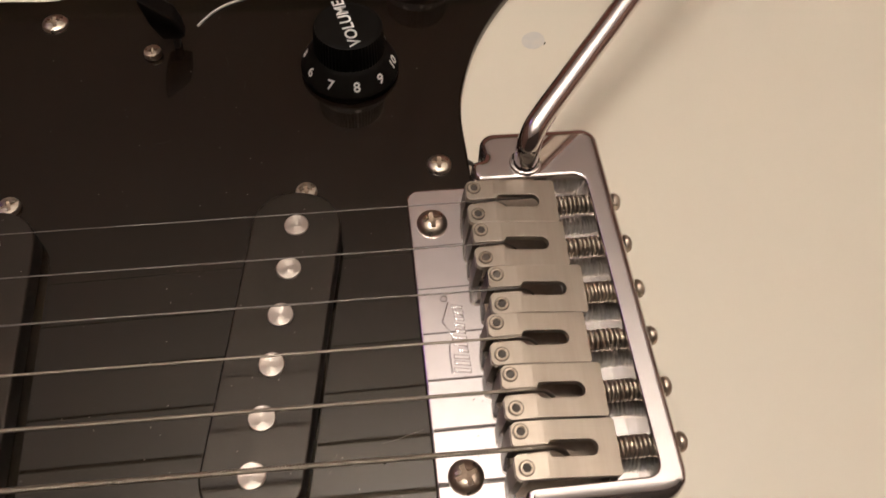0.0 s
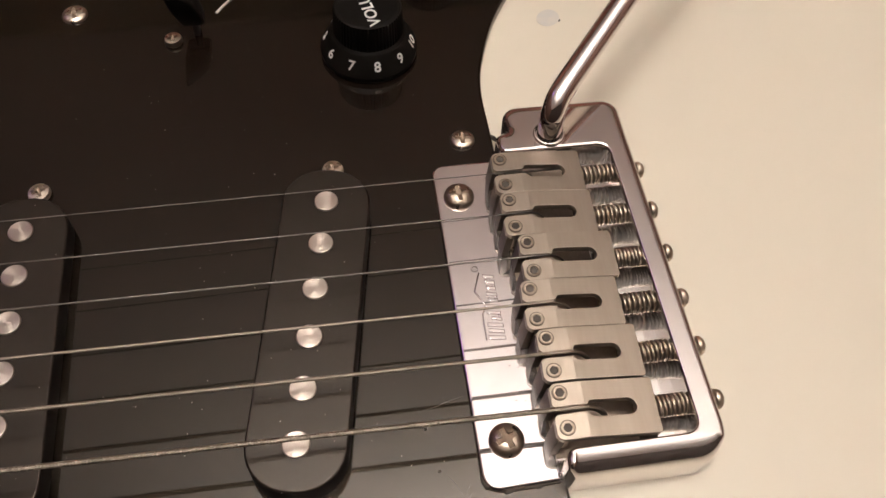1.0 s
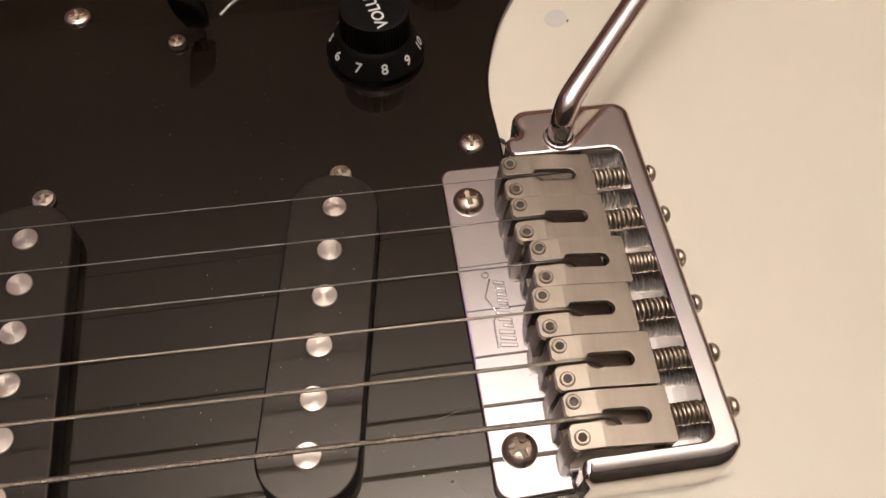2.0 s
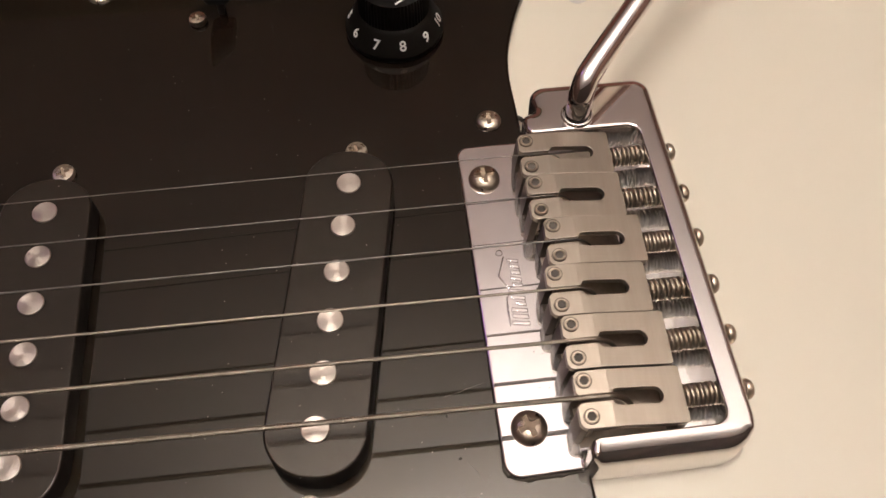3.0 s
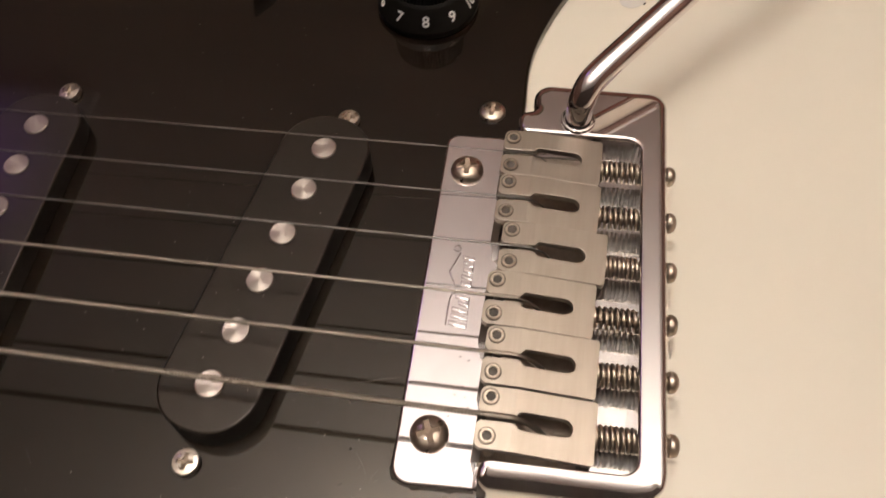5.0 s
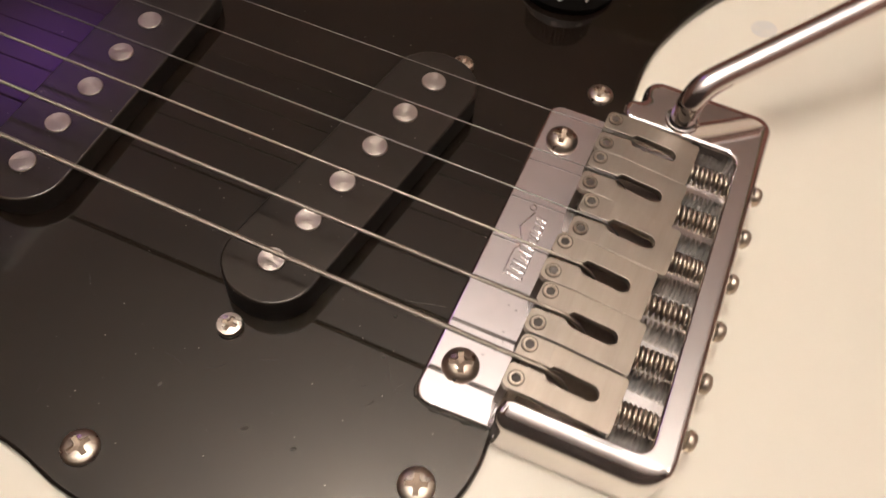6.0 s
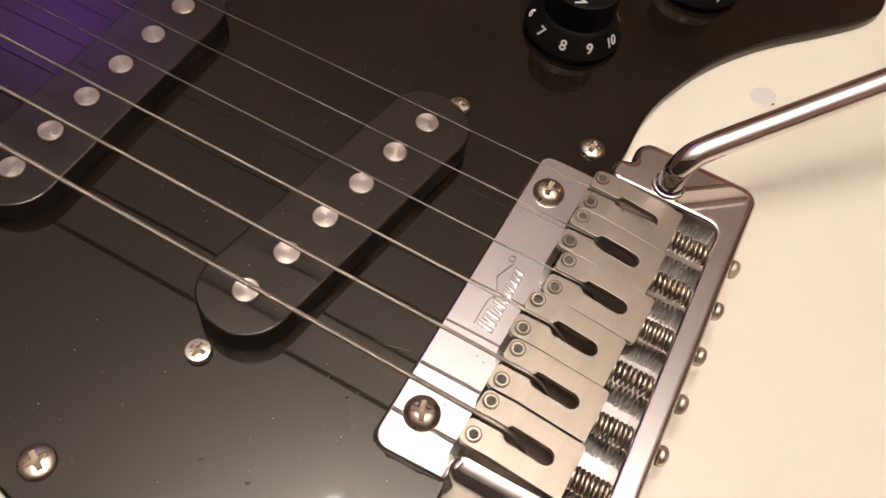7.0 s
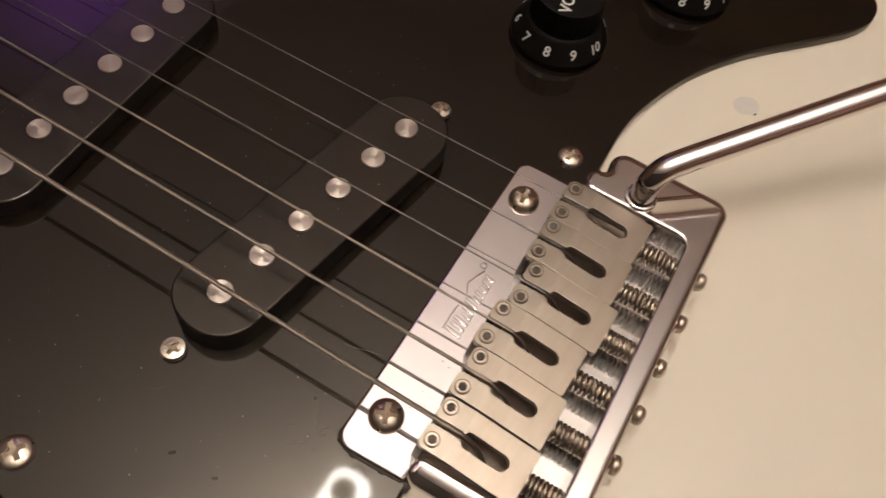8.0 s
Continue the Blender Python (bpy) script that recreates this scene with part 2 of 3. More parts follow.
def box(bm, x0, x1, y0, y1, z0, z1, bevel=0.0, seg=2):
    return prism(bm, [(x0, y0), (x1, y0), (x1, y1), (x0, y1)], z0, z1, bevel, seg)


def lathe(bm, profile, n=32, m=None, close=True):
    """Turn (r, z) about z."""
    rings = []
    for r, z in profile:
        if r < 1e-6:
            rings.append([bm.verts.new((0, 0, z))])
        else:
            rings.append([bm.verts.new((r * math.cos(2 * math.pi * k / n), r * math.sin(2 * math.pi * k / n), z)) for k in range(n)])
    for a, b in zip(rings, rings[1:]):
        for k in range(n):
            q = [a[k % len(a)], a[(k + 1) % len(a)], b[(k + 1) % len(b)], b[k % len(b)]]
            q = list(dict.fromkeys(q))
            if len(q) > 2:
                bm.faces.new(q)
    if m is not None:
        bmesh.ops.transform(bm, matrix=m, verts=[v for ring in rings for v in ring])
    return bm


def tube(bm, path, radius, n=12, caps=True):
    """A round bar along a path; radius is a number or one for each point."""
    path = [Vector(p) for p in path]
    rad = radius if isinstance(radius, (list, tuple)) else [radius] * len(path)
    rings, normal = [], None
    for i, p in enumerate(path):
        d = (path[min(i + 1, len(path) - 1)] - path[max(i - 1, 0)]).normalized()
        if normal is None:
            normal = d.orthogonal().normalized()
        normal = (normal - d * normal.dot(d)).normalized()
        side = d.cross(normal)
        rings.append([bm.verts.new(p + rad[i] * (math.cos(2 * math.pi * k / n) * normal + math.sin(2 * math.pi * k / n) * side)) for k in range(n)])
    for a, b in zip(rings, rings[1:]):
        for k in range(n):
            bm.faces.new((a[k], a[(k + 1) % n], b[(k + 1) % n], b[k]))
    if caps:
        bm.faces.new(rings[0][::-1])
        bm.faces.new(rings[-1])
    return bm


# ---- the room ----
X0, X1, Y0, Y1, ZF, ZC = -2750, 2750, -2400, 2750, -45, 2370
T = 100


def slab(name, x0, x1, y0, y1, z0, z1, mat, label, category):
    bm = bmesh.new()
    box(bm, x0, x1, y0, y1, z0, z1)
    return tagged(part(name, bm, mat, None, smooth=0), label, category, kind="structure")


slab("floor", X0 - T, X1 + T, Y0 - T, Y1 + T, ZF - T, ZF, FLOOR_WOOD, "brown wooden floor under the guitar", "floor")
slab("ceiling", X0 - T, X1 + T, Y0 - T, Y1 + T, ZC, ZC + T, CEILING_PAINT, "white painted ceiling above the lamp", "ceiling")
slab("wall_north", X0, X1, Y1, Y1 + T, ZF, 1850, RED_PAINT, "plain dark red-brown painted wall", "wall")
slab("wall_north_frieze", X0, X1, Y1, Y1 + T, 1850, ZC, FRIEZE_PAINT, "plain olive upper band of a brown wall", "wall")
slab("wall_south", X0, X1, Y0 - T, Y0, ZF, ZC, DARK_PAINT, "plain very dark painted wall", "wall")
slab("wall_west", X0 - T, X0, Y0 - T, Y1 + T, ZF, ZC, WALL_PAINT, "plain dark brown painted wall", "wall")
slab("wall_east", X1, X1 + T, Y0 - T, Y1 + T, ZF, ZC, WALL_PAINT, "plain dark brown painted wall", "wall")

# ---- ceiling lamp, mirrored in the black guard; its upper tube and shields are added ----
lamp = new("ceiling_lamp")
lamp.location = (LAMP.x, LAMP.y, ZC * MM)
tagged(lamp, "hanging ceiling lamp with a warm diffuser and an added ceiling uplight", "lamp")
drop = LAMP.z / MM - ZC
LONG = 700
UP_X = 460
bm = bmesh.new()
lathe(bm, [(0, 0), (40, 0), (40, -14), (5, -20), (5, drop + 45), (0, drop + 45)], 24, pose(0, -150, 0))
part("hanger", bm, WHITE_METAL, lamp)
bm = bmesh.new()
tube(bm, [(0, -y, drop) for y in (0, 6, 16, 30, LONG - 30, LONG - 16, LONG - 6, LONG)], [16, 34, 44, 49, 49, 44, 34, 16], 32)
part("diffuser", bm, LAMP_DOWN, lamp, "warm frosted diffuser")
# unseen tube, added so that the ceiling is lit from below
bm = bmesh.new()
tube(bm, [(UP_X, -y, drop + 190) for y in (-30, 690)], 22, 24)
part("added_uplight_tube", bm, ADDED_UPLIGHT, lamp, "unseen tube added to brighten the ceiling")
# keeps the added tube out of sight from below
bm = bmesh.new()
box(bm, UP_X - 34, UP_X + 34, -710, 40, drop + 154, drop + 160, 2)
part("uplight_shield", bm, WHITE_METAL, lamp, "white metal shield added to hide the upper tube from below")
# added to hold the tube's light back from the ceiling's west side
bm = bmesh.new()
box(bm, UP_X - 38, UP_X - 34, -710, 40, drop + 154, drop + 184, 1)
part("west_light_shield", bm, WHITE_METAL, lamp, "upright white strip added to dim the ceiling's west side")
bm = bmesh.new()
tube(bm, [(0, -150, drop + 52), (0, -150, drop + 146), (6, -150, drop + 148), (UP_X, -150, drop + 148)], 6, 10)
part("bracket", bm, WHITE_METAL, lamp, "thin white bracket to the added upper tube")
# second hanger, for the added tube
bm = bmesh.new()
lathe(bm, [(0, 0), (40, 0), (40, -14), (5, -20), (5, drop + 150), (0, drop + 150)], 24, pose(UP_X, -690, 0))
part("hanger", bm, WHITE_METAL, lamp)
for y, d in ((0, 1), (-LONG, -1)):
    bm = bmesh.new()
    tube(bm, [(0, y - d * 8, drop), (0, y + d * 14, drop), (0, y + d * 18, drop)], [24, 24, 18], 24)
    part("end_cap", bm, SOCKET, lamp, "dark metal end cap")

bm = bmesh.new()
lathe(bm, [(0, -66), (23, -66), (28, -60), (28, -40), (0, -40)], 24, pose(0, -58, drop))
part("hub", bm, SOCKET, lamp, "dark round hub under the end of the diffuser")

# ---- purple light on the ceiling, towards the neck ----
glow = new("purple_light")
glow.location = (-2.16, 1.52, ZC * MM)
tagged(glow, "soft purple glowing light panel on the ceiling", "light")
bm = bmesh.new()
box(bm, -560, 450, -800, 485, -22, -2, 4)
part("housing", bm, WHITE_METAL, glow)
bm = bmesh.new()
prism(bm, rounded([(-545, -785, 70), (435, -785, 70), (435, 470, 70), (-545, 470, 70)]), -28, -21)
part("diffuser", bm, PURPLE_GLOW, glow, "purple glowing diffuser")

# ---- the guitar ----
guitar = new("electric_guitar")
tagged(guitar, "cream electric guitar with black pickguard lying on its back", "guitar")

BODY_OUT = smooth_loop([(176, 0), (168, 75), (128, 140), (40, 168), (-50, 150), (-120, 118), (-175, 116), (-225, 142), (-262, 150), (-272, 128),
                        (-240, 92), (-205, 58), (-190, 30), (-190, -34), (-215, -62), (-262, -92), (-300, -128), (-296, -156), (-250, -160),
                        (-190, -132), (-120, -122), (-50, -146), (30, -166), (120, -144), (166, -80)], 8)
bm = bmesh.new()
prism(bm, BODY_OUT, -45, 0, 9, 5)
part("body", bm, CREAM, guitar, "cream lacquered solid body")

GUARD = (smooth_loop([(10.2, 37.5), (10.2, 46), (10.3, 57), (12.2, 67), (17.7, 81.3), (26.8, 95.7), (39.8, 110.4), (47.5, 119.8), (50.6, 127.3), (49.0, 134.5),
                      (40, 139), (15, 137), (-30, 124), (-62, 111), (-82, 101.5), (-103, 101), (-140, 96), (-180, 88), (-192, 70), (-186, 35)], 7, False)
         + smooth_loop([(-186, -30), (-190, -60), (-160, -78), (-120, -74), (-90, -68), (-62, -67.8), (-47, -70.8), (-30, -71.5), (-14, -67), (-2, -60),
                        (5.6, -52.3), (8.3, -47), (9.4, -41.5), (9.4, -37.2)], 7, False)
         + rounded([(9.4, -34.4, 0), (-4.2, -34.4, 2.6), (-3.7, 35.1, 2.0), (10.2, 35.1, 0)]))
bm = bmesh.new()
prism(bm, GUARD, 0.05, 2.3, 0.7, 2)
guard = part("pickguard", bm, BLACK_GLOSS, guitar, "glossy black plastic pickguard with fine scratches")


def cross_screw(r, h, dome=True):
    """A domed head with a cross recess, its foot at z = 0."""
    bm = bmesh.new()
    if dome:
        prof = [(r, 0), (r, 0.25)] + [(r * math.cos(a), 0.25 + (h - 0.25) * math.sin(a)) for a in (0.3, 0.6, 0.85, 1.1, 1.3)] + [(r * 0.12, h)]
    else:
        prof = [(r * 0.92, 0), (r, 0.3), (r, h * 0.55), (r * 0.93, h * 0.8), (r * 0.72, h * 0.95), (r * 0.4, h), (r * 0.12, h)]
    lathe(bm, prof, 28)
    # cross recess with rounded inner corners and a floor that falls to the middle
    reach, arm = r * 0.60, r * 0.15
    bm2 = bmesh.new()
    n = 85
    grid, deep = {}, set()
    for i in range(n):
        for j in range(n):
            x, y = (-1 + 2 * i / (n - 1)) * r, (-1 + 2 * j / (n - 1)) * r
            d = math.hypot(x, y)
            if d > r * 0.93:
                continue
            z = (0.25 + (h - 0.25) * math.sqrt(max(0, 1 - (d / r) ** 2))) if dome else (h if d < 0.4 * r else h - (d - 0.4 * r) / r * h * 0.22)
            lo, hi = sorted((abs(x), abs(y)))
            if hi < reach and (lo < arm or lo * hi < 0.045 * r * r):
                z = min(z, h * (0.50 + 0.22 * hi / reach))
                deep.add((i, j))
            grid[i, j] = bm2.verts.new((x, y, z + 0.02))
    for (i, j) in list(grid):
        q = [(i, j), (i + 1, j), (i + 1, j + 1), (i, j + 1)]
        if all(k in grid for k in q):
            bm2.faces.new([grid[k] for k in q]).material_index = sum(k in deep for k in q) > 2
    # the lathe keeps its lower shoulder only, the grid makes the crown
    for v in [v for v in bm.verts if math.hypot(v.co.x, v.co.y) < r * 0.80]:
        bm.verts.remove(v)
    me = bpy.data.meshes.new("crown")
    bm2.to_mesh(me)
    bm2.free()
    bm.from_mesh(me)
    bpy.data.meshes.remove(me)
    return bm


def place_screws(name, spots, r, h, z, mat, parent, dome=True, label=""):
    rnd = random.Random(7)
    first = None
    for x, y, turn in spots:
        m = pose(x, y, z, rnd.uniform(-3, 3), rnd.uniform(-3, 3), turn)
        if first is None:
            first = part(name, cross_screw(r, h, dome), mat, parent, label, 35)
            # the cross recess takes a darker, rougher metal than the head
            first.data.materials.append(RECESS)
            first.matrix_local = at_mm(m)
        else:
            again(first, m, parent)


place_screws("pickguard_screw", [(-48.6, -63.9, -26), (1.3, -48.1, 19), (-83.7, 92.3, 12)], 3.05, 1.3, 2.25, NICKEL, guard)
place_screws("pickguard_screw", [(3.4, 43.0, -5)], 2.75, 1.3, 2.25, NICKEL, guard)
place_screws("pickup_screw", [(-25.7, 37.5, 8), (-86.2, 38.4, 20), (-38.5, -36.2, 0)], 2.3, 1.35, 2.25, NICKEL, guard, False)
place_screws("switch_screw", [(-60.0, 80.6, 15)], 2.1, 1.7, 2.25, BRONZE, guard, False)


# ---- pickups ----
def pickup(cx, cy, slant, top, tops):
    out = rounded([(-8.8, -33.6, 8.2), (8.8, -33.6, 8.2), (8.8, 33.6, 8.2), (-8.8, 33.6, 8.2)], 10)
    bm = bmesh.new()
    prism(bm, out, 0.5, top, 0.4, 3)
    cover = part("pickup", bm, BLACK_SATIN, guitar, "black satin plastic pickup cover with six steel pole pieces")
    cover.data.materials.append(BLACK_MATT)
    for f in cover.data.polygons:
        f.material_index = 1 if abs(f.normal.z) < 0.2 else 0
    cover.matrix_local = at_mm(pose(cx, cy, 0, 0, 0, -slant))
    bm = bmesh.new()
    lathe(bm, [(2.4, -3), (2.4, -0.12), (2.28, 0), (0, 0.0)], 32)
    pole = None
    for k in range(6):
        m = pose(0, (2.5 - k) * 10.15, top + tops[k])
        if pole is None:
            pole = part("pole_piece", bm, POLE_STEEL, cover, "round steel pole piece")
            pole.matrix_local = at_mm(m)
        else:
            again(pole, m, cover)
    return cover


pickup(-32.0, 0.45, 9.9, 8.2, (0.35, 0.4, 0.45, 0.4, 0.35, 0.45))
pickup(-87.1, 0.75, 0.0, 6.9, (0.3, 0.3, 0.35, 0.3, 0.3, 0.3))


# ---- knobs ----
def text_mesh(body, size, depth=0.05):
    cu = bpy.data.curves.new("ink", "FONT")
    cu.body, cu.size, cu.align_x, cu.align_y, cu.extrude = body, size, "CENTER", "CENTER", depth
    cu.resolution_u = 3
    cu.offset = 0.06
    ob = bpy.data.objects.new("ink", cu)
    scene.collection.objects.link(ob)
    dg = bpy.context.evaluated_depsgraph_get()
    me = bpy.data.meshes.new_from_object(ob.evaluated_get(dg))
    bpy.data.objects.remove(ob)
    bm = bmesh.new()
    bm.from_mesh(me)
    bpy.data.meshes.remove(me)
    return bm


def knob(name, cx, cy, word, eight):
    bm = bmesh.new()
    n = 120
    prof = [(0, -0.15), (11.2, -0.15), (11.35, 0.2), (11.45, 1.4), (9.0, 5.9), (8.5, 6.3), (8.2, 6.6), (7.9, 12.6), (7.6, 13.0), (6.8, 13.15), (0, 13.0)]
    lathe(bm, prof, n)
    # fine ribs round the grip
    for v in bm.verts:
        d = math.hypot(v.co.x, v.co.y)
        if 6.4 < v.co.z < 12.8 and d > 7.7:
            k = round(math.atan2(v.co.y, v.co.x) / (2 * math.pi) * n)
            if k % 2:
                v.co.x, v.co.y = v.co.x * 0.965, v.co.y * 0.965
    kb = part(name, bm, KNOB_BLACK, guitar, "black plastic skirted knob with white numbers", 30)
    kb.matrix_local = at_mm(pose(cx, cy, 2.5))
    slope = math.degrees(math.atan2(4.5, 2.45))
    for v in range(1, 11):
        ang = eight + (v - 8) * 34.5
        r, z = 10.2, 3.75
        m = pose(0, 0, 0, 0, 0, ang + 90) @ pose(0, -r - 0.05, z, slope, 0, 0)
        o = part("number", text_mesh(str(v), 3.3), INK, kb, "white printed number", 0)
        o.matrix_local = at_mm(m)
    o = part("lettering", text_mesh(word, 3.9), INK, kb, "white printed word", 0)
    o.matrix_local = at_mm(pose(0, 0, 13.12, 0, 0, eight + 187) @ pose(0.9, 0, 0))
    return kb


knob("volume_knob", -14.3, 73.5, "VOLUME", -84.0)
knob("tone_knob", 5.3, 107.4, "TONE", -80.0)

# ---- pickup switch ----
bm = bmesh.new()
prism(bm, rounded([(-55.3, 82.4, 0.4), (-53.9, 82.4, 0.4), (-53.9, 85.6, 0.4), (-55.3, 85.6, 0.4)], 3), 1.0, 7.5, 0.2, 2)
switch = part("pickup_switch", bm, GUARD_CORE, guitar, "blade switch with a black plastic tip")
bm = bmesh.new()
# (half width, half depth, middle x, height at the low side, fall to the other side)
levels = [(2.4, 1.9, -54.8, 6.0, 0.0), (2.8, 2.2, -54.9, 6.5, 0.0), (3.4, 2.6, -55.9, 11.2, 1.8), (3.5, 2.7, -56.9, 17.4, 5.4), (3.3, 2.5, -57.1, 18.2, 5.6), (2.8, 1.9, -57.3, 18.5, 5.2)]
rings = []
for w, d, mid, z, fall in levels:
    out = rounded([(-w, -d, 0.9), (w, -d, 0.9), (w, d, 0.9), (-w, d, 0.9)], 4)
    rings.append([bm.verts.new((mid + x, y + 83.6, z - fall * (x + w) / (2 * w))) for x, y in out])
for a, b in zip(rings, rings[1:]):
    for i in range(len(a)):
        bm.faces.new((a[i], a[(i + 1) % len(a)], b[(i + 1) % len(a)], b[i]))
bm.faces.new(rings[0][::-1])
bm.faces.new(rings[-1])
part("switch_tip", bm, KNOB_BLACK, switch, "flared black plastic tip")
# pale strip standing in for a curved reflection in the gloss
bm = bmesh.new()
tube(bm, smooth_loop([(-50.2, 89.7, 2.4), (-48.0, 92.6, 2.5), (-45.4, 95.3, 2.5), (-42.0, 97.4, 2.5), (-36.5, 99.6, 2.5)], 5, False), 0.32, 8)
part("reflection_line", bm, WORN_AND_REFLECTION, guard, "pale curved line painted as a reflection in the guard")

for x, y, w, h, turn in ((-27.3, -50.9, 0.7, 0.28, 40), (-18.7, -50.7, 0.55, 0.22, 30), (-43.4, -49.9, 0.5, 0.25, 80), (-13.9, -22.6, 0.28, 0.26, 0), (-12.5, -30.5, 0.3, 0.2, 10)):
    bm = bmesh.new()
    prism(bm, smooth_loop([(w, 0), (0.3 * w, h), (-0.8 * w, 0.6 * h), (-0.9 * w, -0.5 * h), (0.2 * w, -h)], 4), 0, 0.05)
    o = part("chip", bm, SOCKET, guard, "small dark chip in the gloss")
    o.matrix_local = at_mm(pose(x, y, 2.29, 0, 0, turn))
rnd = random.Random(11)
for k in range(9):
    x, y, a, n = rnd.uniform(-70, -8), rnd.uniform(-60, -34) if k < 6 else rnd.uniform(45, 80), rnd.uniform(0, 3.1), rnd.uniform(2, 6)
    bm = bmesh.new()
    tube(bm, [(x, y, 2.295), (x + n * 0.5 * math.cos(a), y + n * 0.5 * math.sin(a), 2.31), (x + n * math.cos(a + 0.1), y + n * math.sin(a + 0.1), 2.295)], [0.012, 0.03, 0.012], 5)
    part("scratch", bm, GUARD_CORE, guard, "hairline scratch")
for k in range(16):
    # a patch of short rubs beside the bridge
    x, y, a, n = -11.9 + rnd.gauss(0, 4.5), -36.7 + rnd.gauss(0, 3.0), rnd.gauss(0.75, 0.25), rnd.uniform(0.5, 1.8)
    bm = bmesh.new()
    tube(bm, [(x, y, 2.295), (x + n * 0.5 * math.cos(a), y + n * 0.5 * math.sin(a), 2.305), (x + n * math.cos(a + 0.1), y + n * math.sin(a + 0.1), 2.295)], [0.01, 0.022, 0.01], 5)
    part("scratch", bm, GUARD_CORE, guard, "hairline scratch")
# a pale hairline beside the bridge
bm = bmesh.new()
tube(bm, [(-14.0, -19.0, 2.295), (-11.5, -18.6, 2.31), (-9.8, -18.0, 2.31), (-6.4, -17.2, 2.295)], [0.01, 0.02, 0.026, 0.01], 5)
part("scratch", bm, DUST, guard, "pale hairline scratch")
# ragged crumb of the guard beside the wing
bm = bmesh.new()
tube(bm, [(9.9, 44.2, 1.9), (10.5, 43.1, 2.1), (11.3, 42.3, 1.7), (12.1, 41.7, 1.9), (12.5, 40.4, 1.5)], [0.2, 0.55, 0.35, 0.5, 0.25], 7)
part("burr", bm, SOCKET, guard, "ragged dark crumb of the guard's cut edge")
# ragged dark burr where the guard was cut round the bridge
bm = bmesh.new()
edge = smooth_loop([(-5.2, -29.5), (-5.25, -32.0), (-4.4, -34.4), (-2.1, -35.3), (1.5, -35.35), (4.6, -35.2), (8.1, -35.0)], 8, False)
tube(bm, [(x, y, 2.25) for x, y in edge],
     [0.15 + 0.35 * min(1, k / 10) * (1.5 if 9 < k < 17 or 24 < k < 28 or 37 < k < 41 else 0.8) * rnd.uniform(0.9, 1.1) for k in range(len(edge))], 8)
part("burr", bm, SOCKET, guard, "ragged dark edge where the guard meets the bridge")
# dust on guard and covers
bm = bmesh.new()
for k in range(300):
    x, y = rnd.uniform(-112, 5), rnd.uniform(-62, 95)
    if x > -6 and abs(y) < 38:
        continue
    sl = (y - 0.45) * math.tan(radians(9.9)) - 32.0
    top = 2.3 if abs(y) > 34 else 8.2 if abs(x - sl) < 8.0 else 6.9 if abs(x + 87.1) < 8.0 else 2.3
    if top == 2.3 and abs(y) < 36 and (abs(x - sl) < 10 or abs(x + 87.1) < 10):
        continue
    r, c = rnd.choice((0.05, 0.06, 0.07, 0.09, 0.12)), rnd.uniform(0, 3)
    ring = [bm.verts.new((x + r * rnd.uniform(0.6, 1.3) * math.cos(c + q * 1.26), y + r * rnd.uniform(0.6, 1.3) * math.sin(c + q * 1.26), top + 0.005)) for q in range(5)]
    tip = bm.verts.new((x, y, top + r))
    for q in range(5):
        bm.faces.new((ring[q], ring[(q + 1) % 5], tip))
tagged(part("dust", bm, DUST, guard, "fine pale dust specks"), kind="stuff")

# ---- bare spot in the lacquer ----
bm = bmesh.new()
prism(bm, smooth_loop([(3.2, 0.3), (2.2, 2.2), (-0.4, 2.7), (-2.6, 1.6), (-3.2, -0.4), (-2.0, -2.2), (0.4, -2.6), (2.4, -1.7)], 5), 0.0, 0.06)
o = part("worn_spot", bm, WORN_AND_REFLECTION, guitar, "small grey bare spot in the lacquer")
o.matrix_local = at_mm(pose(31.9, 82.2, 0, 0, 0, 35))
bm = bmesh.new()
prism(bm, smooth_loop([(0.5, 0), (0.1, 0.2), (-0.45, 0.12), (-0.4, -0.15), (0.15, -0.2)], 4), 0.0, 0.08)
part("dark_nick", bm, SOCKET, guitar, "tiny dark nick at the edge of the bare spot").matrix_local = at_mm(pose(34.6, 81.0, 0, 0, 0, 60))

# ---- bridge ----
PT = 3.2
bm = bmesh.new()
prism(bm, rounded([(-5.5, -35.5, 3.2), (8.3, -35.1, 0.4), (8.6, -32, 0), (33, -32, 0), (33, 35.2, 0), (8, 35.9, 0.4), (-4.8, 35.9, 2.6)]), 0.9, PT, 0.55, 3)
bridge = part("bridge", bm, PLATE_CHROME, guitar, "chrome tremolo bridge with six steel saddles")

RT = 10.2


# the south limb's shoulder, from its upright side to its crown: way in from the side, and fall below the crown
SHOULDER = [(0.0, 3.7), (0.1, 3.0), (0.42, 2.3), (0.95, 1.62), (1.55, 1.08), (2.25, 0.6), (3.05, 0.25), (3.7, 0.06), (4.0, 0.0)]


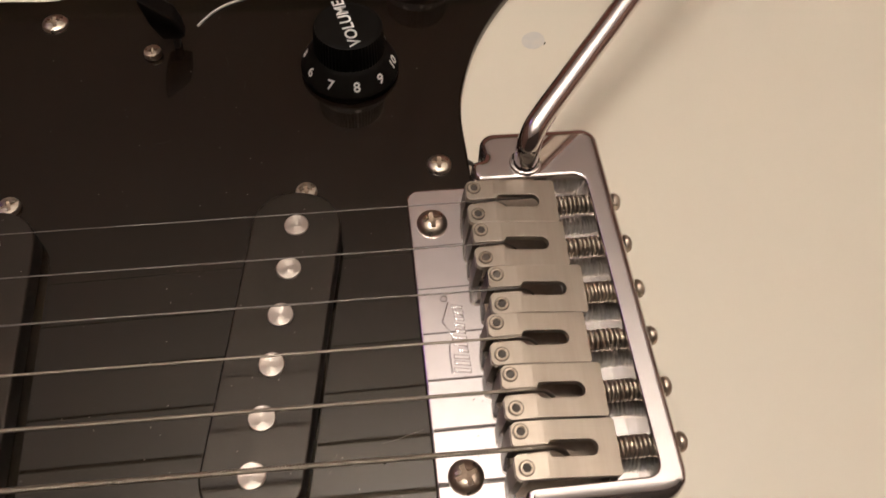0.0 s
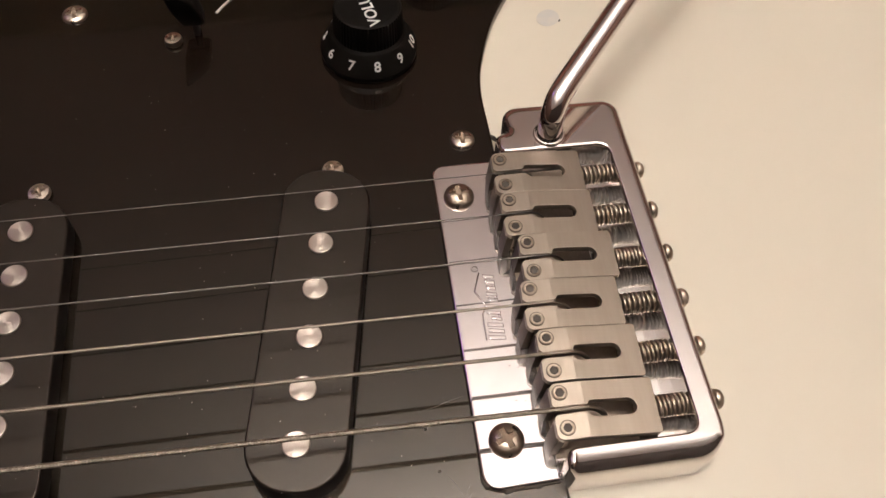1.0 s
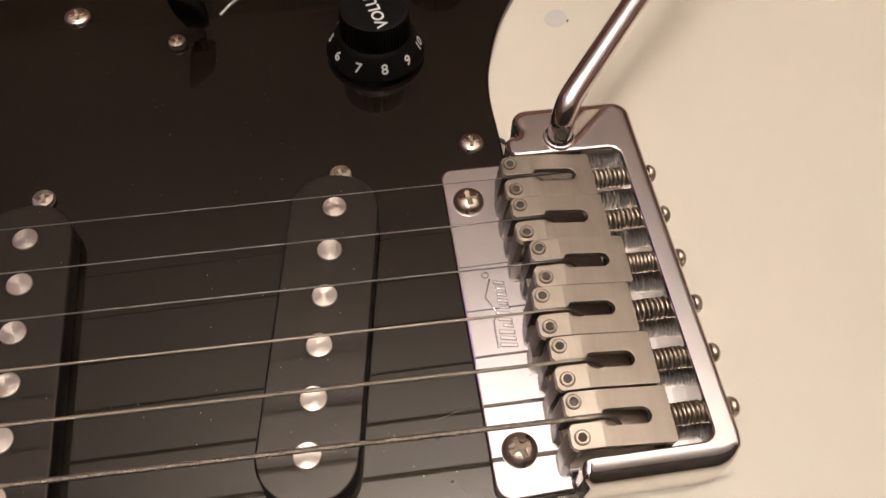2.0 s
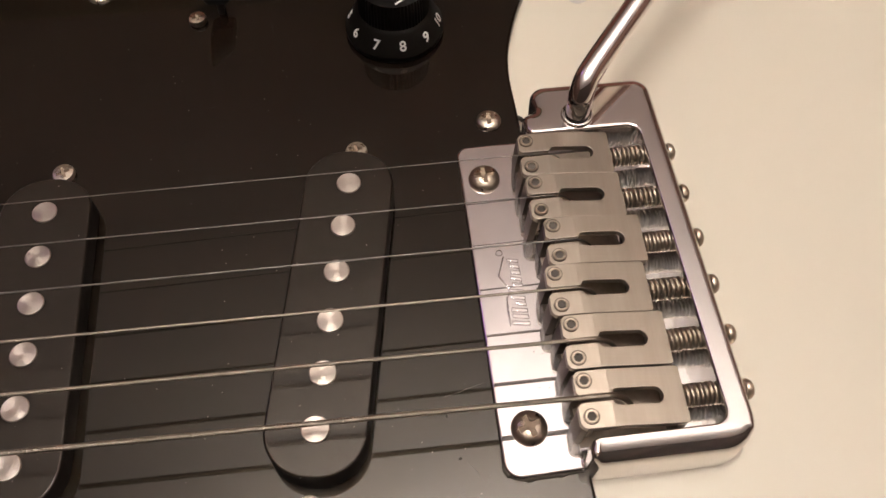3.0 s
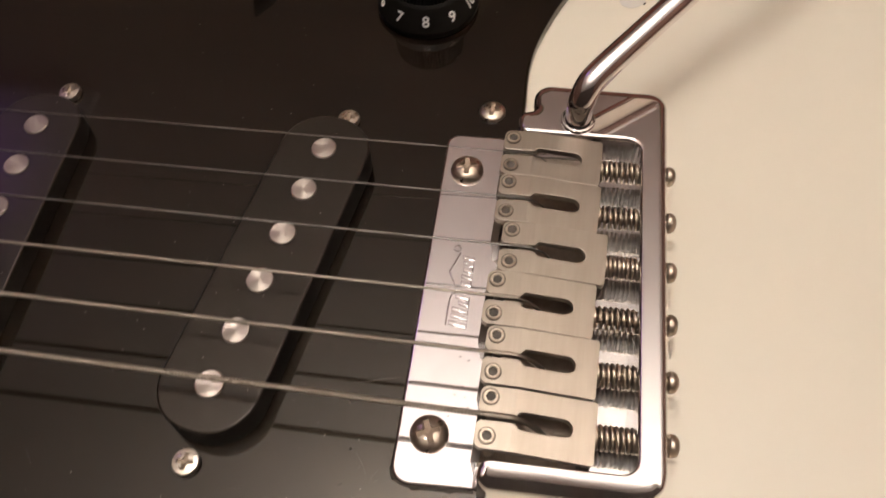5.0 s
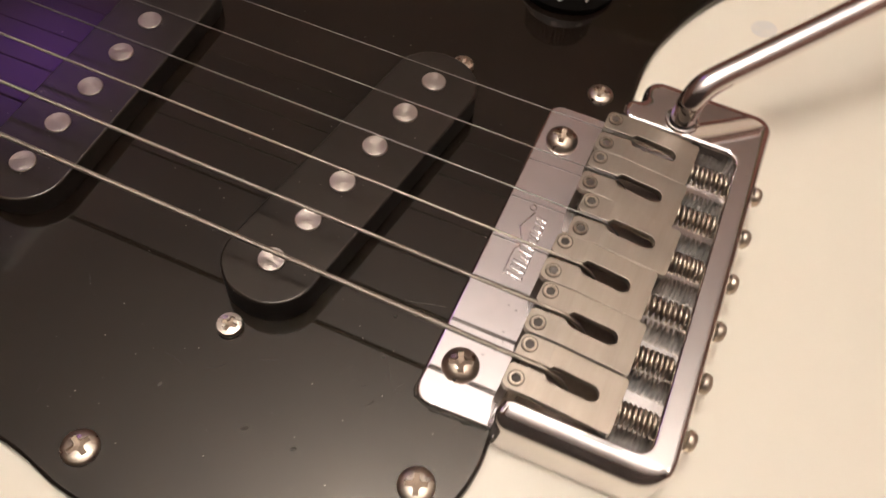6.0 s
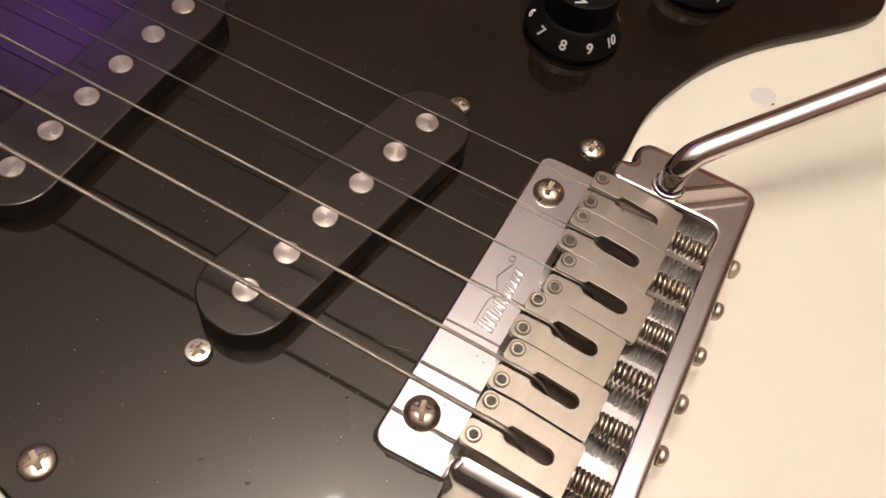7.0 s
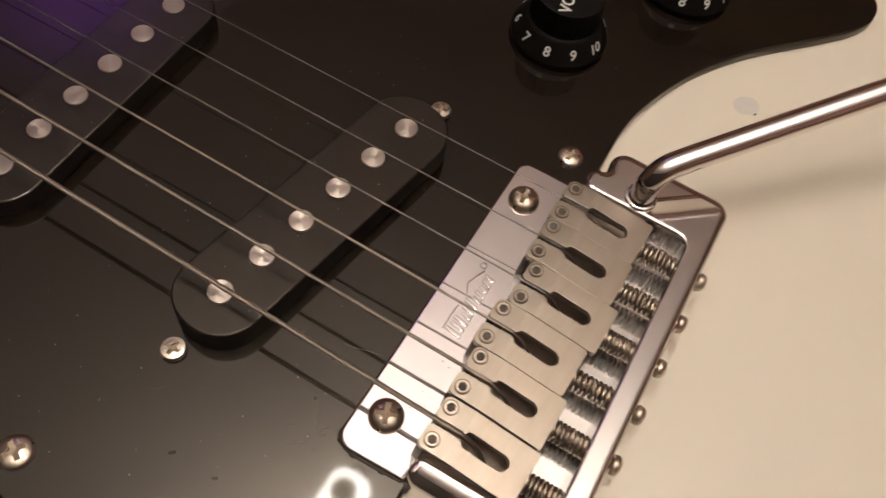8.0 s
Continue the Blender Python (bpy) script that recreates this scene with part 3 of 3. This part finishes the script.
def rim_mesh(outline, z0, z1):
    """The rim's bar: a broad shoulder along its south limb, a softer edge round the wing, fine edges elsewhere."""
    bm = bmesh.new()
    clean = [p for i, p in enumerate(outline) if math.dist(p, outline[i - 1]) > 1e-5]
    if sum(a[0] * b[1] - b[0] * a[1] for a, b in zip(clean, clean[1:] + clean[:1])) < 0:
        clean.reverse()
    shape = []
    for p, q in zip(clean, inset(clean, 1.0)):
        n = Vector(q) - Vector(p)
        south = min(max(n.y, 0.0), 1.0) if p[1] < -33.8 and p[0] > 8.0 else 0.0
        inner = 9.0 < p[0] < 33.2 and -32.6 < p[1] < 32.9 and not south
        wing = min(max((p[1] - 36.0) / 2.5, 0.0), 1.0)
        rx = 0.55 if inner else 1.15 + 1.2 * wing
        ry = 0.42 if inner and p[1] < 0 else 0.8 if inner else 1.15 + 1.2 * wing
        rz = 0.55 if inner and p[1] < 0 else 0.8 if inner else 1.2 + 0.7 * wing
        shape.append((p, n, rx, ry, rz, south))
    rings = [[bm.verts.new((*p, z0)) for p, *_ in shape]]
    for k, (way_in, fall) in enumerate(SHOULDER):
        a = math.pi / 2 * k / (len(SHOULDER) - 1)
        c, e = 1 - math.cos(a), 1 - math.sin(a)
        rings.append([bm.verts.new((p[0] + n.x * rx * c, p[1] + n.y * (ry * c * (1 - w) + way_in * w), z1 - rz * e * (1 - w * w) - fall * w * w))
                      for p, n, rx, ry, rz, w in shape])
    bm.faces.new(rings[0][::-1])
    bm.faces.new(rings[-1])
    for a, b in zip(rings, rings[1:]):
        for i in range(len(clean)):
            bm.faces.new((a[i], a[(i + 1) % len(clean)], b[(i + 1) % len(clean)], b[i]))
    return bm


RIM = rounded([(8.4, -36.5, 2.1), (37.0, -36.5, 5.6), (37.7, 45.3, 3.8), (11.2, 45.3, 3.4), (12.1, 38.8, 1.0), (9.1, 37.4, 2.0), (9.4, 32.3, 2.0),
               (32.5, 32.3, 2.6), (32.5, -31.9, 2.6), (8.4, -31.9, 2.1)], 7)
part("rim", rim_mesh(RIM, 0.3, RT), CHROME, bridge, "raised polished chrome rim with a wing for the arm")

place_screws("bridge_screw", [(0, 26.9, 4), (0, -26.9, 20)], 3.25, 2.1, PT - 0.02, BRONZE, bridge, True, "tarnished cross-head pivot screw")

bm = bmesh.new()
box(bm, 24.5, 32.5, -31.8, 32.2, PT, PT + 0.25)
part("recess_floor", bm, ZINC, bridge, "dull zinc floor under the springs")

# raised maker's mark, as plain slanted bars under a peaked line
def emblem_bar(name, outline, label, high=0.32):
    bm = bmesh.new()
    prism(bm, outline, PT - 0.02, PT + high, 0.15, 4)
    part(name, bm, EMBLEM_CHROME, bridge, label)


def ribbon(points, w):
    """A closed outline of even width round an open line."""
    pts = [Vector(p) for p in points]
    side = []
    for k, p in enumerate(pts):
        d = (pts[min(k + 1, len(pts) - 1)] - pts[max(k - 1, 0)]).normalized()
        side.append(Vector((-d.y, d.x)) * w / 2)
    return [tuple(p + n) for p, n in zip(pts, side)] + [tuple(p - n) for p, n in zip(pts[::-1], side[::-1])]


y = -7.3
for k in range(11):
    foot, tall, wide = 3.75, (3.3, 3.0, 3.0, 2.0, 2.7, 2.9, 2.0, 2.1, 1.9, 2.0, 2.2)[k], (0.8, 0.8, 0.8, 0.65, 0.7, 0.7, 0.8, 0.7, 0.8, 0.8, 0.7)[k]
    lean = 0.62 if k % 2 else 0.5
    emblem_bar("emblem_stroke", rounded([(foot, y, 0.12), (foot, y + wide, 0.12), (foot - tall, y + wide + lean, 0.12), (foot - tall, y + lean, 0.12)], 2),
               "raised chrome stroke of the maker's mark")
    if k in (3, 6, 8):
        # a low tie between two strokes
        emblem_bar("emblem_tie", rounded([(foot - 0.1, y + wide - 0.1, 0.1), (foot - 0.1, y + 1.45, 0.1), (foot - 0.55, y + 1.45, 0.1), (foot - 0.55, y + wide - 0.1, 0.1)], 2),
                   "raised chrome tie between two strokes", 0.28)
    y += 1.36
emblem_bar("emblem_line", ribbon([(0.05, -7.0), (0.05, -3.4), (0.25, -1.2), (1.05, -0.1)], 0.28), "raised chrome line of the maker's mark")
emblem_bar("emblem_line", ribbon([(1.05, 0.6), (-0.55, 3.9), (1.0, 8.0)], 0.28), "raised chrome peaked line of the maker's mark")
ring = [(0.62 * math.cos(a), 0.62 * math.sin(a)) for a in [2 * math.pi * q / 20 for q in range(20)]]
bm = bmesh.new()
tube(bm, [(0.3 + x, 9.0 + y, PT) for x, y in ring + ring[:1]], 0.13, 6, False)
part("emblem_dot", bm, EMBLEM_CHROME, bridge, "raised chrome ring of the maker's mark")

SLOT_Y = [26.5, 16.1, 5.65, -4.6, -14.95, -25.55]
FRONT = [6.8, 6.8, 8.3, 6.7, 7.6, 7.7]
# small dark rubs on the plate before the saddles
rnd = random.Random(5)
for k in range(11):
    x, y, n = 4.6 + rnd.gauss(-0.5, 1.2), -20.6 + rnd.gauss(0.5, 3.0), rnd.uniform(0.1, 0.35)
    bm = bmesh.new()
    tube(bm, [(x - n, y, PT - 0.01), (x, y + 0.3 * n, PT + 0.01), (x + n, y + rnd.uniform(-n, n), PT - 0.01)], [0.02, 0.06, 0.02], 6)
    part("rub_mark", bm, GRIME_AND_SHADE, bridge, "small dark rub mark")

# ragged dark line before each saddle: dirt plus a painted reflection of its foot
for k in range(6):
    bm = bmesh.new()
    y0, y1 = SLOT_Y[k] - 5.1, SLOT_Y[k] + 5.1
    west = []
    for q in range(35):
        y = y0 + (y1 - y0) * q / 34
        west.append((FRONT[k] + 0.15 - rnd.choice((0.0, 0.1, 0.2, 0.45, 0.7)) * rnd.uniform(0.5, 1.0), y))
    prism(bm, west + [(FRONT[k] + 1.6, y1), (FRONT[k] + 1.6, y0)], PT - 0.02, PT + 0.035)
    part("dirt_and_reflection", bm, GRIME_AND_SHADE, bridge, "ragged dark line, part dirt, part painted reflection of a saddle", 0)

# dull block under the saddles, into which the strings run
bm = bmesh.new()
box(bm, 8.2, 24.3, -31.3, 31.7, PT - 0.3, PT + 0.04)
part("block_top", bm, HOLE, bridge, "dull dark block under the saddles")

# ---- saddles, height screws, springs, length screws ----
ST = 11.7
AXIS_Z = 7.6


def saddle_mesh():
    """Front edge at x = 0, string slot along y = 0, upper face at z = 0; one folded piece with two feet and a rear wall."""
    bm = bmesh.new()
    w, L, th = 5.12, 18.4, 1.3
    arc = [(13.3 + 1.5 * math.sin(a), 1.5 * math.cos(a)) for a in [math.pi * k / 12 for k in range(13)]]
    half = [(0.0, w - 1.0), (0.0, 1.2), (0.6, 0.6), (5.9, 0.55), (6.5, 1.4), (7.2, 1.5)]
    out = half + arc + [(x, -y) for x, y in half[::-1]]
    out += [(0.35, -w + 0.35), (1.0, -w), (L - 0.4, -w), (L, -w + 0.4), (L, w - 0.4), (L - 0.4, w), (1.0, w), (0.35, w - 0.35)]
    prism(bm, out, -th, 0, 0.06, 2)
    bmesh.ops.recalc_face_normals(bm, faces=bm.faces)
    bm.normal_update()
    bmesh.ops.triangulate(bm, faces=[f for f in bm.faces if len(f.verts) > 4], ngon_method="EAR_CLIP")
    bmesh.ops.bisect_plane(bm, geom=bm.verts[:] + bm.edges[:] + bm.faces[:], plane_co=(5.6, 0, 0), plane_no=(1, 0, 0), dist=1e-5)
    for v in bm.verts:
        if v.co.x < 5.6:
            v.co.z -= (5.6 - v.co.x) * 0.13
    return bm


def foot_mesh(x0, x1, y0, y1, drop):
    """A leg of the folded saddle, in the saddle's own axes."""
    bm = bmesh.new()
    return box(bm, x0, x1, y0, y1, -8.0 - drop, -1.25 - drop, 0.1)


def height_screw_mesh():
    bm = bmesh.new()
    n = 24
    lathe(bm, [(1.2, -7.4), (1.2, 0.0), (1.08, 0.14), (0.86, 0.14), (0.8, 0.0), (0.7, -1.6), (0, -1.7)], n)
    return bm


# flat dark ring standing in for the shaded gap round a height screw
def collar_mesh():
    bm = bmesh.new()
    lathe(bm, [(1.21, -0.3), (1.42, -0.3), (1.40, 0.035), (1.23, 0.03), (1.21, -0.3)], 24)
    return bm


def spring_mesh(length, turns):
    bm = bmesh.new()
    n = turns * 14
    path = [(length * k / n, 1.8 * math.cos(2 * math.pi * turns * k / n), 1.8 * math.sin(2 * math.pi * turns * k / n)) for k in range(n + 1)]
    return tube(bm, path, 0.34, 8)


def rod_mesh(length):
    """Threaded rod with a domed slotted head at its far end."""
    bm = bmesh.new()
    n = int(length / 0.28)
    tube(bm, [(length * k / n, 0, 0) for k in range(n + 1)], [1.2 if k % 2 else 1.0 for k in range(n + 1)], 12)
    lathe(bm, [(0.0, 0.05), (1.75, 0.05), (1.88, 0.3), (1.84, 0.85), (1.5, 1.35), (0.9, 1.65), (0.5, 1.7), (0.45, 1.2), (0, 1.2)], 24, pose(length, 0, 0, 0, 90, 0))
    return bm


saddle = hscrew = collar = rod = None
for k in range(6):
    top = ST + (0.25 if k in (2, 3) else 0.1 if k in (1, 4) else -0.05)
    m = pose(FRONT[k], SLOT_Y[k], top, 0, 3.8, -2.2)
    if saddle is None:
        saddle = part("saddle", saddle_mesh(), STEEL, bridge, "brushed steel saddle with a long string slot", 0)
        saddle.matrix_local = at_mm(m)
    else:
        again(saddle, m, bridge)
    # feet take a darker steel than the saddle's top
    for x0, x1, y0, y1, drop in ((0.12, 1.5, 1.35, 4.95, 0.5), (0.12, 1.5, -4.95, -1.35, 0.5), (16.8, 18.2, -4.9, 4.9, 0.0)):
        part("saddle_foot", foot_mesh(x0, x1, y0, y1, drop), FOOT, bridge, "dark folded foot of a saddle", 30).matrix_local = at_mm(m)
    for s in (1, -1):
        mh = pose(FRONT[k] + 1.75, SLOT_Y[k] + s * 3.2, top - 0.40, 0, -2, 17 * k + 30 * s)
        if hscrew is None:
            hscrew = part("height_screw", height_screw_mesh(), BRONZE, bridge, "small socket-head height screw", 30)
            hscrew.matrix_local = at_mm(mh)
            collar = part("screw_gap_shade", collar_mesh(), GRIME_AND_SHADE, bridge, "dark ring painted as the shaded gap round a height screw")
            collar.matrix_local = at_mm(mh)
            # plug fills the hole; its dark colour stands in for the hole's shade
            socket = part("hex_hole_shade", prism(bmesh.new(), [(0.8 * math.cos(a), 0.8 * math.sin(a)) for a in [math.pi / 3 * q for q in range(6)]], -0.9, 0.06), HEX, bridge, "dark plug painted as a shaded hex hole", 0)
            socket.matrix_local = at_mm(mh)
        else:
            again(hscrew, mh, bridge)
            again(collar, mh, bridge)
            again(socket, mh, bridge)
    rear = FRONT[k] + 18.3
    part("spring", spring_mesh(32.6 - rear, 8), SPRING_STEEL, bridge, "coiled spring behind a saddle", 60).matrix_local = at_mm(pose(rear, SLOT_Y[k] - 0.2, AXIS_Z))
    part("length_screw", rod_mesh(37.5 - rear + 3), SPRING_STEEL, bridge, "threaded screw with a domed head").matrix_local = at_mm(pose(rear - 3, SLOT_Y[k] - 0.2, AXIS_Z))

# ---- tremolo arm ----
bm = bmesh.new()
lathe(bm, [(0, 9.0), (3.35, 9.0), (3.35, 10.5), (3.2, 10.8), (2.95, 10.85), (2.8, 10.6), (2.75, 9.4)], 32, pose(20.4, 36.0, 0))
part("arm_socket", bm, CHROME, bridge, "chrome collar at the foot of the arm")
bm = bmesh.new()
way = Vector((0.653, 0.720, 0.234))
p0 = Vector((22.7, 40.0, 18.6))
far = [p0 + way * d for d in (6, 14, 25, 45, 75, 110, 140)]
pts = [Vector((20.4, 36.0, 9.2)), Vector((20.4, 36.0, 11.0)), Vector((20.4, 36.05, 12.8)), Vector((20.5, 36.4, 14.9)), Vector((21.1, 37.6, 16.9)), Vector((22.2, 39.3, 18.2))] + [p0 + way * 3] + far
tube(bm, smooth_loop([tuple(p) for p in pts], 6, False), 2.58, 24)
part("tremolo_arm", bm, ARM_CHROME, bridge, "polished chrome tremolo arm")

# ---- strings ----
GAUGE = [0.20, 0.26, 0.36, 0.56, 0.80, 1.04]
RISE = [10.9, 11.1, 11.3, 11.5, 11.5, 11.6]
NUT = [17.6, 10.6, 3.6, -3.4, -10.4, -17.4]
NECK_X = -640
for k in range(6):
    bm = bmesh.new()
    r = GAUGE[k] / 2
    x0, y0, z0 = FRONT[k] + 4.5, SLOT_Y[k], RISE[k]
    n_end = Vector((NECK_X, NUT[k], z0 + 0.0125 * 650))
    a = Vector((x0, y0, z0))

    def along(x, a=a, n_end=n_end):
        return a.lerp(n_end, (a.x - x) / (a.x - n_end.x))

    tail = [(x0 + 6.6, y0, z0 - 8.0), (x0 + 5.0, y0, z0 - 4.2), (x0 + 3.2, y0, z0 - 1.5), (x0 + 1.3, y0, z0 - 0.25)]
    path = smooth_loop(tail + [tuple(a), tuple(along(x0 - 3))], 4, False)
    rad = [r] * len(path)
    if k >= 3:
        step = 0.17 if k == 3 else 0.22 if k == 4 else 0.27
        x, j = x0 - 3 - step, 0
        while x > -150:
            path.append(tuple(along(x)))
            rad.append(r * (1.0 if j % 2 else 0.89))
            x, j = x - step, j + 1
        path.append(tuple(along(-160)))
        rad.append(r)
    else:
        for x in (-40, -80, -120, -160):
            path.append(tuple(along(x)))
            rad.append(r)
    path.append(tuple(n_end))
    rad.append(r)
    tube(bm, path, rad, 8 if k >= 3 else 10)
    part("string", bm, STRING_WOUND if k >= 3 else STRING_PLAIN, guitar, "wound nickel string" if k >= 3 else "plain steel string", 60 if k < 3 else 20)

# ---- neck, beyond the guard ----
bm = bmesh.new()
prism(bm, [(-172, -28), (-172, 28.5), (-645, 21.5), (-645, -21)], -18, 9.0, 2.5, 3)
part("neck", bm, MAPLE, guitar, "plain maple neck under the strings")
